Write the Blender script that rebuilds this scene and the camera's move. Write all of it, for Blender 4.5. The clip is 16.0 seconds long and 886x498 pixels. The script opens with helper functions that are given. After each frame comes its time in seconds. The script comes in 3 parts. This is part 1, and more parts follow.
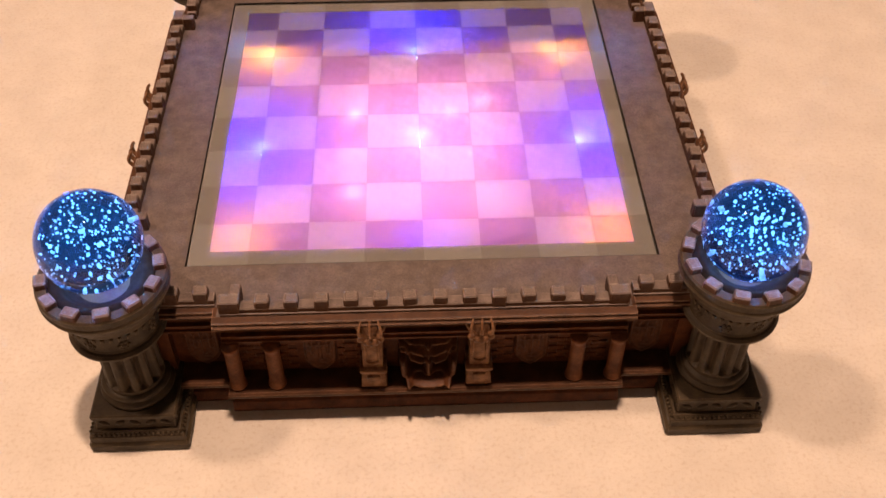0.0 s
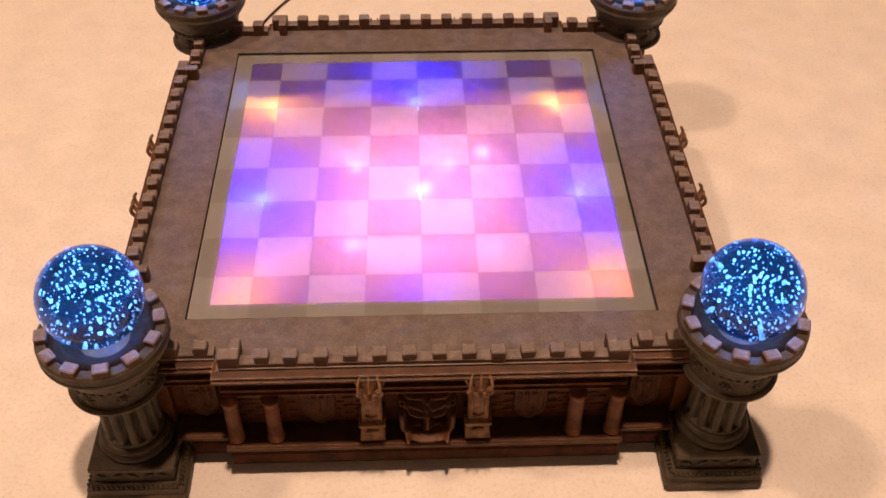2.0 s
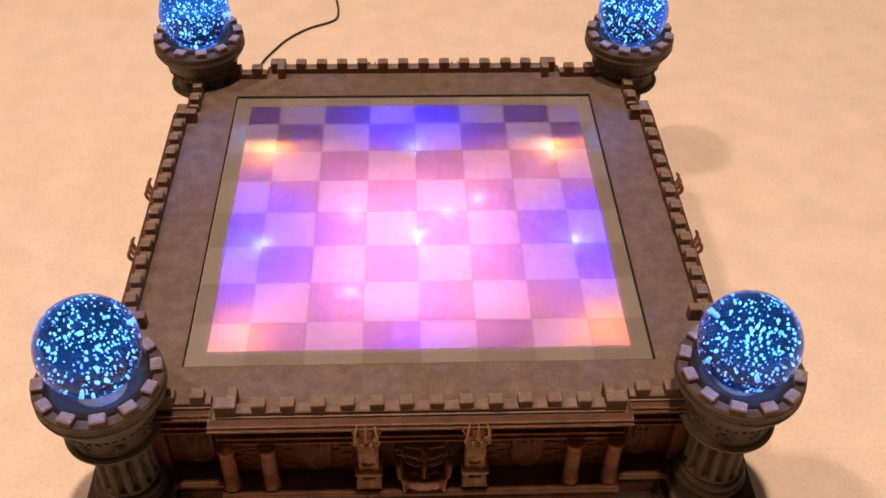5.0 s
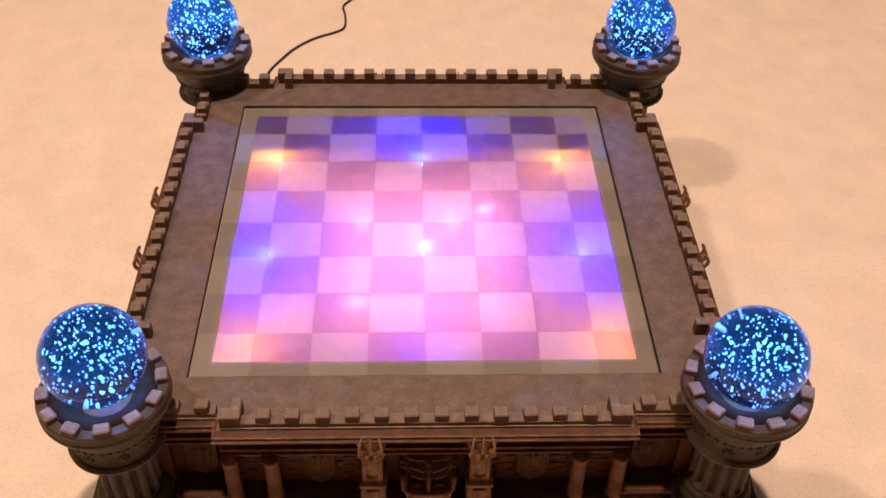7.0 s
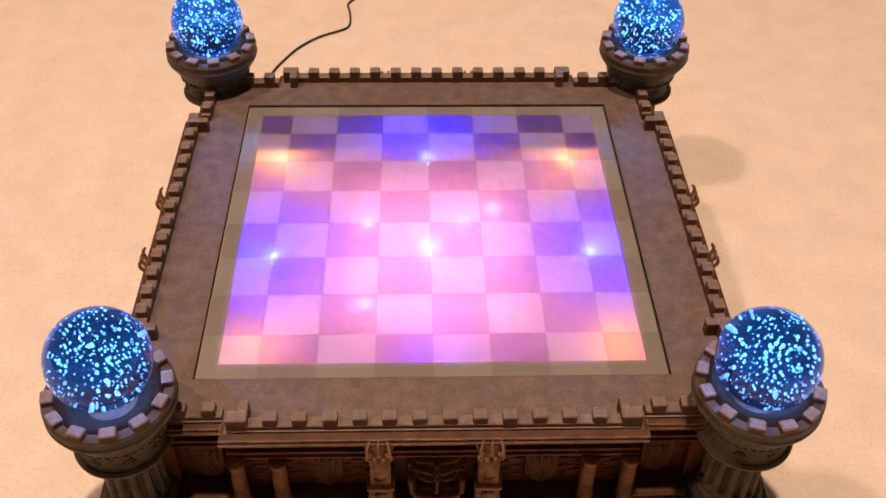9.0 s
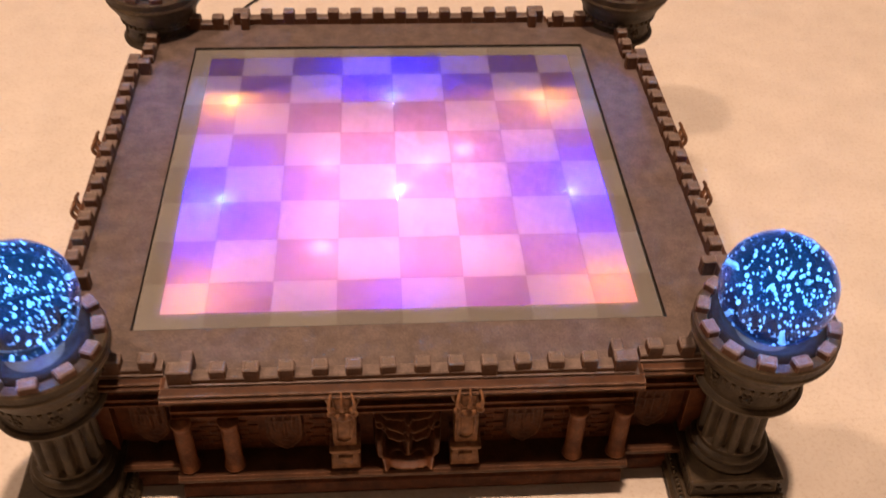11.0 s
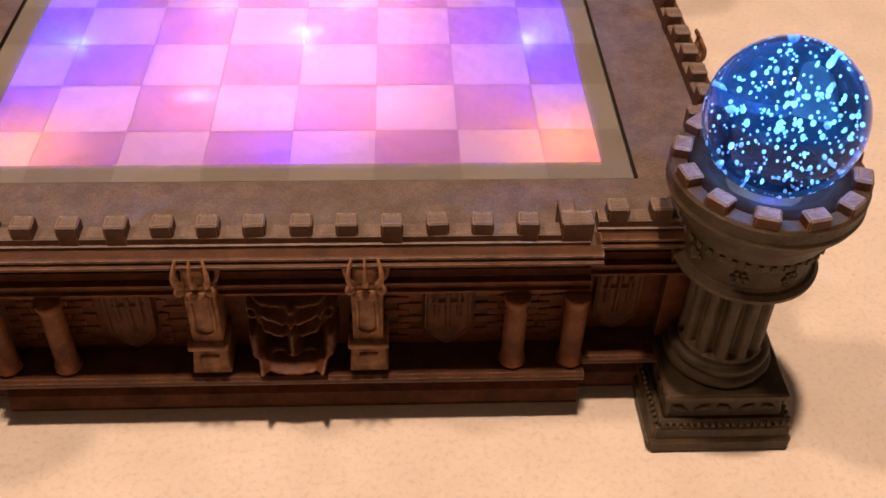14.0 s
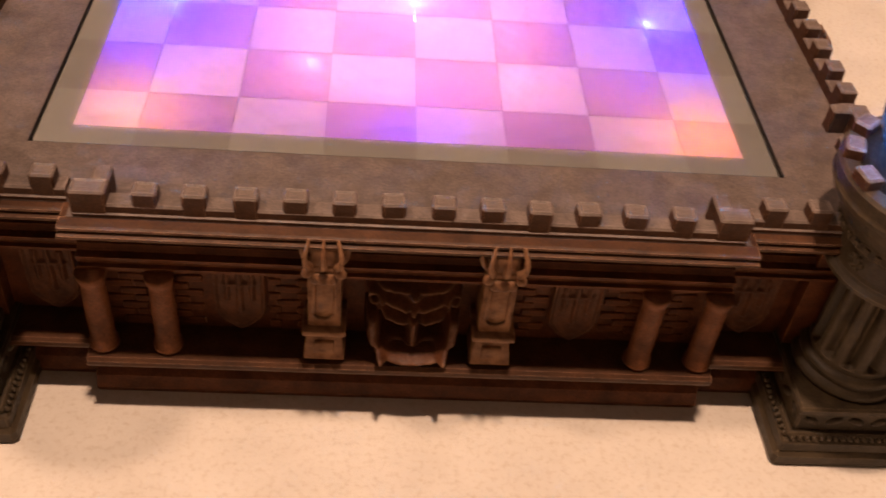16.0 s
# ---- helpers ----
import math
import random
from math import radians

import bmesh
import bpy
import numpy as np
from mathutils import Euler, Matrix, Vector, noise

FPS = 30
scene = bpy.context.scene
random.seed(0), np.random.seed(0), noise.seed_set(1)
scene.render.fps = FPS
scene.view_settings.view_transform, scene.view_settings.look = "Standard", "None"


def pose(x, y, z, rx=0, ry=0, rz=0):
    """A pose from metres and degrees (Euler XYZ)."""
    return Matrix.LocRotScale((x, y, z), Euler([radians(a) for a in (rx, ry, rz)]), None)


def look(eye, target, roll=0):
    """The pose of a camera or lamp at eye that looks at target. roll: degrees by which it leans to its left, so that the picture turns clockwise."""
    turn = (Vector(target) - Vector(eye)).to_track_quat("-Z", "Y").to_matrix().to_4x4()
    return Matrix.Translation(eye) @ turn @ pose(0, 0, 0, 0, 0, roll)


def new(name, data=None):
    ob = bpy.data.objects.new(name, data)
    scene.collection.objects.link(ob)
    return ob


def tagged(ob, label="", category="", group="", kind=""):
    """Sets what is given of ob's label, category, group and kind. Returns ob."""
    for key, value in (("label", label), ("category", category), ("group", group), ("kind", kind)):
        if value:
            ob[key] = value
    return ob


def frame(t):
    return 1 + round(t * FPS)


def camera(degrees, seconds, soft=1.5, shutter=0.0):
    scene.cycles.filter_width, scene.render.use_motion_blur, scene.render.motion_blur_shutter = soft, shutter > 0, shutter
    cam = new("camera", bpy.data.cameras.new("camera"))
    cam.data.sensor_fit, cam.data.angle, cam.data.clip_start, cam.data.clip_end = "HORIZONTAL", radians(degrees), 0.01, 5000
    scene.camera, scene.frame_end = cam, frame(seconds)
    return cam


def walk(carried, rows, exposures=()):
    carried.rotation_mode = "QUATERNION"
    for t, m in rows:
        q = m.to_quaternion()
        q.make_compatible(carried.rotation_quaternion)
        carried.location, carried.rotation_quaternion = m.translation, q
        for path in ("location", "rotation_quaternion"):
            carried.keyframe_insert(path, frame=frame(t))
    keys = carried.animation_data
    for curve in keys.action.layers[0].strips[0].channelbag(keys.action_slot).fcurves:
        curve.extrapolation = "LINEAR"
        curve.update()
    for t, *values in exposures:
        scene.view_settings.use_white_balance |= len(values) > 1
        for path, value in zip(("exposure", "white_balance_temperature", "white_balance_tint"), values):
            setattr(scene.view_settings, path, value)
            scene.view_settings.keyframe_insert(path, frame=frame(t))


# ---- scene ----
# ---------------------------------------------------------------- camera
cam = camera(47.26, 16.0, soft=1.6, shutter=0.6)
PATH = [
    (0.0, (-0.0062, -0.6021, 0.5779), (0.0082, -0.2553, 0.2180), 0.27),
    (0.5, (-0.0046, -0.6012, 0.5774), (0.0079, -0.2538, 0.2179), -0.10),
    (1.0, (-0.0048, -0.5990, 0.5811), (0.0080, -0.2468, 0.2264), 0.06),
    (1.5, (-0.0025, -0.5970, 0.5874), (0.0102, -0.2403, 0.2373), -0.07),
    (2.0, (-0.0050, -0.5936, 0.5895), (0.0091, -0.2354, 0.2410), 0.53),
    (2.5, (-0.0057, -0.5919, 0.5917), (0.0083, -0.2314, 0.2455), 0.64),
    (3.0, (-0.0065, -0.5915, 0.5914), (0.0080, -0.2311, 0.2452), 0.72),
    (3.5, (-0.0080, -0.5885, 0.5978), (0.0089, -0.2237, 0.2563), 1.08),
    (4.0, (-0.0070, -0.5876, 0.5996), (0.0109, -0.2211, 0.2600), 1.09),
    (6.5, (-0.0090, -0.5830, 0.6017), (0.0068, -0.2133, 0.2655), 1.28),
    (7.0, (-0.0093, -0.5831, 0.6013), (0.0065, -0.2128, 0.2657), 1.41),
    (7.5, (-0.0096, -0.5833, 0.6019), (0.0063, -0.2133, 0.2659), 1.41),
    (8.0, (-0.0088, -0.5821, 0.6021), (0.0066, -0.2128, 0.2653), 1.34),
    (10.5, (-0.0161, -0.5638, 0.5552), (-0.0019, -0.1932, 0.2199), 0.40),
    (11.0, (-0.0122, -0.5562, 0.5203), (0.0189, -0.1849, 0.1869), 1.91),
    (11.5, (0.0052, -0.5448, 0.4757), (0.0226, -0.1766, 0.1379), -0.34),
    (12.0, (0.0188, -0.5353, 0.4342), (0.0506, -0.1629, 0.1020), 2.32),
    (12.5, (0.0353, -0.5163, 0.4040), (0.0582, -0.1489, 0.0656), 0.94),
    (13.0, (0.0428, -0.5053, 0.3830), (0.0636, -0.1361, 0.0464), 1.05),
    (13.5, (0.0492, -0.5004, 0.3782), (0.0728, -0.1327, 0.0402), 1.68),
    (14.0, (0.0483, -0.4982, 0.3768), (0.0699, -0.1297, 0.0396), 1.65),
    (14.5, (0.0428, -0.4935, 0.3690), (0.0667, -0.1277, 0.0290), 2.38),
    (15.0, (0.0284, -0.4899, 0.3629), (0.0628, -0.1238, 0.0241), 4.45),
    (15.5, (0.0076, -0.4850, 0.3581), (0.0432, -0.1198, 0.0185), 5.36),
    (16.0, (-0.0195, -0.4759, 0.3568), (0.0190, -0.1130, 0.0150), 6.58),
]
walk(cam, [(t, look(eye, target, roll)) for t, eye, target, roll in PATH])

# ---------------------------------------------------------------- light
world = bpy.data.worlds.new("room_air")
scene.world = world
world.use_nodes = True
world.node_tree.nodes["Background"].inputs[0].default_value = (1.0, 0.8, 0.6, 1)
world.node_tree.nodes["Background"].inputs[1].default_value = 0.02


def area_lamp(name, eye, target, watts, size, colour):
    data = bpy.data.lights.new(name, "AREA")
    data.shape, data.size, data.energy, data.color = "DISK", size, watts, colour
    ob = new(name, data)
    ob.matrix_world = look(eye, target)
    return ob


def point_lamp(name, place, watts, radius, colour):
    data = bpy.data.lights.new(name, "POINT")
    data.energy, data.shadow_soft_size, data.color = watts, radius, colour
    ob = new(name, data)
    ob.location = place
    return ob


def upward_lamp(name, place, watts, colour):
    data = bpy.data.lights.new(name, "SPOT")
    data.energy, data.shadow_soft_size, data.color = watts, 0.002, colour
    data.spot_size, data.spot_blend = radians(90), 0.4
    ob = new(name, data)
    ob.matrix_world = pose(*place, 180, 0, 0)
    return ob


WARM = (1.0, 0.645, 0.455)
area_lamp("ceiling_lamp_light", (0.02, -0.30, 2.85), (0.02, -0.30, 0), 85, 0.13, WARM)
area_lamp("second_lamp_light", (-1.40, -0.10, 2.85), (0, 0, 0), 45, 0.25, WARM)

# light-emitting diodes in the box under the glass
GLASS_Z = 0.102
BLUE, AMBER, PINK = (0.002, 0.006, 1.0), (1.0, 0.36, 0.01), (1.0, 0.30, 0.60)
DIODES = [
    (-0.115, -0.0345, BLUE), (0.117, -0.033, BLUE), (-0.002, 0.083, BLUE), (0.001, -0.026, (0.30, 0.12, 1.0)),
    (-0.117, 0.079, AMBER), (0.1095, 0.077, AMBER),
]
for dx, dy, colour in DIODES:
    point_lamp("diode_core", (dx, dy, 0.0976), 0.0060, 0.0008, tuple(min(1.0, c + 0.18 * (1 - c) + (0.25 if k == 1 else 0.0)) for k, c in enumerate(colour)))
# each one shines outwards, towards the wall of the box
POOLS = [
    (-0.126, -0.033, 0.0830, BLUE, 0.95), (0.127, -0.026, 0.0830, BLUE, 0.86), (-0.004, 0.099, 0.0840, BLUE, 0.46),
    (0.0, -0.131, 0.0800, BLUE, 0.045), (0.004, -0.023, 0.0800, (0.30, 0.12, 1.0), 0.060),
    (-0.121, 0.086, 0.0820, AMBER, 0.130), (0.116, 0.084, 0.0820, AMBER, 0.130),
    (-0.118, -0.1225, 0.0800, AMBER, 0.075), (0.125, -0.1225, 0.0800, AMBER, 0.075),
]
for dx, dy, dz, colour, watts in POOLS:
    point_lamp("diode_glow", (dx, dy, dz), watts, 0.003, colour)
for dx, dy, watts in ((0.048, 0.016, 0.006), (-0.048, -0.084, 0.004), (0.0220, 0.0, 0.004), (-0.047, -0.001, 0.004)):
    point_lamp("diode_core", (dx, dy, 0.0950), watts, 0.002, (1.0, 0.6, 0.85))
for row, share in ((0.034, 0.55), (0.0, 1.0), (-0.045, 1.15), (-0.092, 1.1)):
    for dx in (-0.042, 0.0, 0.042):
        tint = PINK if abs(dx) < 0.01 else (1.0, 0.31, 0.46)
        point_lamp("box_light", (dx, row, 0.0740), 0.060 * share, 0.008, tint)
for dx, dy in ((-0.092, 0.040), (0.092, 0.040), (-0.092, -0.090), (0.092, -0.090)):
    point_lamp("box_light", (dx, dy, 0.0740), 0.018, 0.008, (1.0, 0.36, 0.30))

# ---------------------------------------------------------------- materials


def material(name):
    m = bpy.data.materials.new(name)
    m.use_nodes = True
    t = m.node_tree
    return m, t, t.nodes["Principled BSDF"]


def link(t, a, b):
    t.links.new(a, b)


def tex_noise(t, scale, detail=4, rough=0.6, coord="Object"):
    c = t.nodes.new("ShaderNodeTexCoord")
    n = t.nodes.new("ShaderNodeTexNoise")
    n.inputs["Scale"].default_value, n.inputs["Detail"].default_value, n.inputs["Roughness"].default_value = scale, detail, rough
    link(t, c.outputs[coord], n.inputs["Vector"])
    return n.outputs["Fac"]


def ramp(t, fac, stops):
    r = t.nodes.new("ShaderNodeValToRGB")
    while len(r.color_ramp.elements) < len(stops):
        r.color_ramp.elements.new(0.5)
    for e, (p, c) in zip(r.color_ramp.elements, stops):
        e.position, e.color = p, (*c, 1)
    link(t, fac, r.inputs[0])
    return r.outputs[0]


def mix_colour(t, fac, a, b, mode="MIX"):
    n = t.nodes.new("ShaderNodeMix")
    n.data_type, n.blend_type = "RGBA", mode
    for v, s in ((fac, n.inputs[0]), (a, n.inputs[6]), (b, n.inputs[7])):
        if hasattr(v, "links"):
            link(t, v, s)
        else:
            s.default_value = v if isinstance(v, float) else (*v, 1)
    return n.outputs[2]


def bump(t, height, strength, distance, normal):
    b = t.nodes.new("ShaderNodeBump")
    b.inputs["Strength"].default_value, b.inputs["Distance"].default_value = strength, distance
    link(t, height, b.inputs["Height"])
    link(t, b.outputs[0], normal)


def resin(name, low, high, edge, brush=0.9, gloss=0.5, carved=False):
    """Cast resin painted like old stone: dark wash in the hollows, dry-brushed edges."""
    m, t, p = material(name)
    base = ramp(t, tex_noise(t, 90, 6), [(0.32, low), (0.68, high)])
    grain = ramp(t, tex_noise(t, 1300, 3), [(0.34, (0.68, 0.68, 0.68)), (0.66, (1.22, 1.22, 1.22))])
    base = mix_colour(t, 1.0, base, grain, "MULTIPLY")
    g, bv, dot = t.nodes.new("ShaderNodeNewGeometry"), t.nodes.new("ShaderNodeBevel"), t.nodes.new("ShaderNodeVectorMath")
    bv.samples, bv.inputs["Radius"].default_value, dot.operation = 4, 0.0007, "DOT_PRODUCT"
    link(t, g.outputs["Normal"], dot.inputs[0])
    link(t, bv.outputs[0], dot.inputs[1])
    patchy = ramp(t, tex_noise(t, 160, 3), [(0.35, (0.15,) * 3), (0.6, (brush,) * 3)])
    worn = ramp(t, dot.outputs["Value"], [(0.80, (1, 1, 1)), (0.985, (0, 0, 0))])
    if carved:
        # ridges of the relief caught by the dry brush
        ridge = ramp(t, g.outputs["Pointiness"], [(0.53, (0, 0, 0)), (0.62, (1, 1, 1))])
        worn = mix_colour(t, 1.0, worn, ridge, "LIGHTEN")
    base = mix_colour(t, mix_colour(t, 1.0, worn, patchy, "MULTIPLY"), base, edge)
    link(t, base, p.inputs["Base Color"])
    p.inputs["Specular IOR Level"].default_value = gloss
    link(t, ramp(t, tex_noise(t, 300, 3), [(0.3, (0.42,) * 3), (0.7, (0.62,) * 3)]), p.inputs["Roughness"])
    bump(t, tex_noise(t, 700, 4), 0.35, 0.0006, p.inputs["Normal"])
    return m


RESIN = resin("aged_resin", (0.076, 0.0245, 0.0080), (0.180, 0.0650, 0.0240), (0.42, 0.21, 0.10), 0.9, 0.2)
RESIN_CARVED = resin("carved_resin", (0.048, 0.0160, 0.0055), (0.112, 0.0400, 0.0150), (0.27, 0.14, 0.07), 0.85, 0.25, True)
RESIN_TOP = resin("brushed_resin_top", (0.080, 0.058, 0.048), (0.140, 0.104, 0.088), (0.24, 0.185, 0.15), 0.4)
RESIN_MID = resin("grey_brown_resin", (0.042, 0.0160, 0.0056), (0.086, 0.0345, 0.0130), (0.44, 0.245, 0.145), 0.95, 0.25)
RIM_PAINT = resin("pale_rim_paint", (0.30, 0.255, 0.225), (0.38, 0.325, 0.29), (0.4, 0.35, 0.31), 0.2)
# paler tone for upward faces, their light put into the colour
RESIN_MERLON = resin("lit_top_resin", (0.095, 0.068, 0.055), (0.185, 0.138, 0.114), (0.36, 0.28, 0.23), 1.0)
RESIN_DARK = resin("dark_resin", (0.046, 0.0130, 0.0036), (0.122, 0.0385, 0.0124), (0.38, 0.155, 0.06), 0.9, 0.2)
RESIN_OLIVE = resin("tower_resin", (0.026, 0.0175, 0.0085), (0.066, 0.046, 0.024), (0.24, 0.17, 0.105), 0.9, 0.3)

CARPET, t, p = material("beige_carpet")
c = ramp(t, tex_noise(t, 26, 5), [(0.3, (0.60, 0.545, 0.47)), (0.7, (0.68, 0.625, 0.545))])
speck = ramp(t, tex_noise(t, 330, 3, 0.7), [(0.30, (0.88, 0.84, 0.79)), (0.50, (1.0, 1.0, 1.0))])
link(t, mix_colour(t, 1.0, c, speck, "MULTIPLY"), p.inputs["Base Color"])
p.inputs["Roughness"].default_value = 0.92
p.inputs["Sheen Weight"].default_value = 0.15
bump(t, tex_noise(t, 520, 5, 0.7), 0.5, 0.0015, p.inputs["Normal"])

PLASTER, t, p = material("taupe_plaster")
link(t, ramp(t, tex_noise(t, 6, 5), [(0.3, (0.22, 0.193, 0.165)), (0.7, (0.27, 0.238, 0.205))]), p.inputs["Base Color"])
p.inputs["Roughness"].default_value = 0.85
bump(t, tex_noise(t, 120, 4), 0.2, 0.002, p.inputs["Normal"])


def frosted(name, surface, through_colour, share, clear):
    """A frosted sheet: reflects like paper, passes light on, and lets a little be seen through."""
    m, t, p = material(name)
    shade = ramp(t, tex_noise(t, 60, 5), [(0.3, tuple(0.86 * v for v in surface)), (0.7, surface)])
    link(t, shade, p.inputs["Base Color"])
    p.inputs["Roughness"].default_value = 0.35
    tr = t.nodes.new("ShaderNodeBsdfTranslucent")
    tr.inputs[0].default_value = (*through_colour, 1)
    bump(t, tex_noise(t, 75, 3, 0.5), 0.7, 0.004, tr.inputs["Normal"])
    cl = t.nodes.new("ShaderNodeBsdfTransparent")
    a, b = t.nodes.new("ShaderNodeMixShader"), t.nodes.new("ShaderNodeMixShader")
    a.inputs[0].default_value, b.inputs[0].default_value = share, clear
    link(t, p.outputs[0], a.inputs[1])
    link(t, tr.outputs[0], a.inputs[2])
    link(t, a.outputs[0], b.inputs[1])
    link(t, cl.outputs[0], b.inputs[2])
    link(t, b.outputs[0], t.nodes["Material Output"].inputs[0])
    return m


SQUARE_LIGHT = frosted("frosted_light_square", (0.44, 0.395, 0.365), (0.82, 0.80, 0.82), 0.66, 0.12)
SQUARE_DARK = frosted("frosted_brown_square", (0.105, 0.058, 0.042), (0.80, 0.72, 0.75), 0.66, 0.16)

# the sheet is sanded white along the edge of the pane
HAZE, t, p = material("sanded_pane_edge")
link(t, ramp(t, tex_noise(t, 70, 4), [(0.3, (0.36, 0.33, 0.30)), (0.7, (0.42, 0.385, 0.35))]), p.inputs["Base Color"])
p.inputs["Roughness"].default_value = 0.6
tp = t.nodes.new("ShaderNodeBsdfTransparent")
mx = t.nodes.new("ShaderNodeMixShader")
mx.inputs[0].default_value = 0.72
link(t, p.outputs[0], mx.inputs[1])
link(t, tp.outputs[0], mx.inputs[2])
link(t, mx.outputs[0], t.nodes["Material Output"].inputs[0])

WHITE_BOX, t, p = material("grey_box_lining")
link(t, ramp(t, tex_noise(t, 40, 3), [(0.3, (0.26, 0.25, 0.25)), (0.7, (0.34, 0.33, 0.33))]), p.inputs["Base Color"])
p.inputs["Roughness"].default_value = 0.7

GLASS, t, p = material("clear_pane")
gl = t.nodes.new("ShaderNodeBsdfGlossy")
gl.inputs["Roughness"].default_value = 0.12
tp = t.nodes.new("ShaderNodeBsdfTransparent")
tp.inputs[0].default_value = (0.97, 0.98, 0.97, 1)
fr = t.nodes.new("ShaderNodeLayerWeight")
fr.inputs[0].default_value = 0.25
sc = t.nodes.new("ShaderNodeMath")
sc.operation, sc.inputs[1].default_value = "MULTIPLY", 0.30
link(t, fr.outputs["Facing"], sc.inputs[0])
mx = t.nodes.new("ShaderNodeMixShader")
link(t, sc.outputs[0], mx.inputs[0])
link(t, tp.outputs[0], mx.inputs[1])
link(t, gl.outputs[0], mx.inputs[2])
link(t, mx.outputs[0], t.nodes["Material Output"].inputs[0])

CRYSTAL, t, p = material("glow_tinted_crystal")
# clear glass tinted deep blue: the diode's glow is put into its colour
p.inputs["Base Color"].default_value = (0.035, 0.24, 1.0, 1)
p.inputs["Roughness"].default_value = 0.0
p.inputs["IOR"].default_value = 1.42
p.inputs["Transmission Weight"].default_value = 1.0
tr = t.nodes.new("ShaderNodeBsdfTranslucent")
tr.inputs[0].default_value = (0.05, 0.35, 1.0, 1)
mx = t.nodes.new("ShaderNodeMixShader")
mx.inputs[0].default_value = 0.0006
link(t, p.outputs[0], mx.inputs[1])
link(t, tr.outputs[0], mx.inputs[2])
link(t, mx.outputs[0], t.nodes["Material Output"].inputs[0])

BUBBLE, t, p = material("air_bubble")
p.inputs["Base Color"].default_value = (0.82, 0.86, 0.88, 1)
p.inputs["Roughness"].default_value = 0.12
p.inputs["Specular IOR Level"].default_value = 1.0
tr = t.nodes.new("ShaderNodeBsdfTranslucent")
tr.inputs[0].default_value = (0.9, 0.95, 1.0, 1)
mx = t.nodes.new("ShaderNodeMixShader")
mx.inputs[0].default_value = 0.4
link(t, p.outputs[0], mx.inputs[1])
link(t, tr.outputs[0], mx.inputs[2])
link(t, mx.outputs[0], t.nodes["Material Output"].inputs[0])

RUBBER, t, p = material("black_cord_rubber")
link(t, ramp(t, tex_noise(t, 200, 3), [(0.3, (0.012, 0.011, 0.010)), (0.7, (0.025, 0.022, 0.020))]), p.inputs["Base Color"])
p.inputs["Roughness"].default_value = 0.5

GROOVE, t, p = material("near_black_matte")
link(t, ramp(t, tex_noise(t, 200, 3), [(0.3, (0.010, 0.008, 0.007)), (0.7, (0.02, 0.016, 0.014))]), p.inputs["Base Color"])
p.inputs["Roughness"].default_value, p.inputs["Specular IOR Level"].default_value = 0.8, 0.1



def lit_diode(name, colour):
    m, t, p = material(name)
    p.inputs["Base Color"].default_value = (0.8, 0.8, 0.85, 1)
    p.inputs["Roughness"].default_value = 0.1
    p.inputs["Emission Color"].default_value = (*(0.8 * c + 0.1 for c in colour), 1)
    p.inputs["Emission Strength"].default_value = 22
    return m


LENS = {BLUE: lit_diode("lit_blue_diode", (0.1, 0.35, 1.0)), AMBER: lit_diode("lit_amber_diode", (1.0, 0.55, 0.06))}
LENS_PINK = lit_diode("lit_violet_diode", (0.8, 0.45, 1.0))

# ---------------------------------------------------------------- mesh helpers


def mesh_of(name, bm, mat, smooth=False):
    me = bpy.data.meshes.new(name)
    bmesh.ops.recalc_face_normals(bm, faces=bm.faces)
    if smooth:
        for f in bm.faces:
            f.smooth = True
    bm.to_mesh(me)
    bm.free()
    me.materials.append(mat)
    return me


def part(name, bm, mat, parent, label="", m=None, smooth=False, kind=""):
    """One mesh object under a thing or a part; bm may be a ready mesh."""
    me = bm if isinstance(bm, bpy.types.Mesh) else mesh_of(name, bm, mat, smooth)
    ob = new(name, me)
    ob.parent = parent
    if m is not None:
        ob.matrix_basis = m
    return tagged(ob, label=label, kind=kind)


def box(x0, x1, y0, y1, z0, z1, bevel=0.0, bm=None, taper=1.0):
    own = bmesh.new()
    v = [own.verts.new((x, y, z)) for z in (z0, z1) for y in (y0, y1) for x in (x0, x1)]
    cx, cy = (x0 + x1) / 2, (y0 + y1) / 2
    for q in v[4:]:
        q.co.x, q.co.y = cx + (q.co.x - cx) * taper, cy + (q.co.y - cy) * taper
    for f in ((0, 2, 3, 1), (4, 5, 7, 6), (0, 1, 5, 4), (1, 3, 7, 5), (3, 2, 6, 7), (2, 0, 4, 6)):
        own.faces.new([v[i] for i in f])
    if bevel:
        bmesh.ops.bevel(own, geom=own.edges[:], offset=bevel, segments=1, affect="EDGES")
    return merge(bm, own)


def merge(bm, own, m=None):
    if m is not None:
        bmesh.ops.transform(own, matrix=m, verts=own.verts)
    if bm is None:
        return own
    tmp = bpy.data.meshes.new("tmp")
    own.to_mesh(tmp)
    own.free()
    bm.from_mesh(tmp)
    bpy.data.meshes.remove(tmp)
    return bm


def lathe(profile, seg=32, wave=None, bm=None):
    """A turned body round z from (radius, height) pairs; wave(angle, height) scales the radius."""
    own = bmesh.new()
    rings = []
    for r, z in profile:
        ring = []
        for k in range(seg):
            a = 2 * math.pi * k / seg
            s = wave(a, z) if wave else 1.0
            ring.append(own.verts.new((r * s * math.cos(a), r * s * math.sin(a), z)))
        rings.append(ring)
    for a, b in zip(rings, rings[1:]):
        for k in range(seg):
            own.faces.new((a[k], a[(k + 1) % seg], b[(k + 1) % seg], b[k]))
    own.faces.new(rings[0][::-1])
    own.faces.new(rings[-1])
    return merge(bm, own)


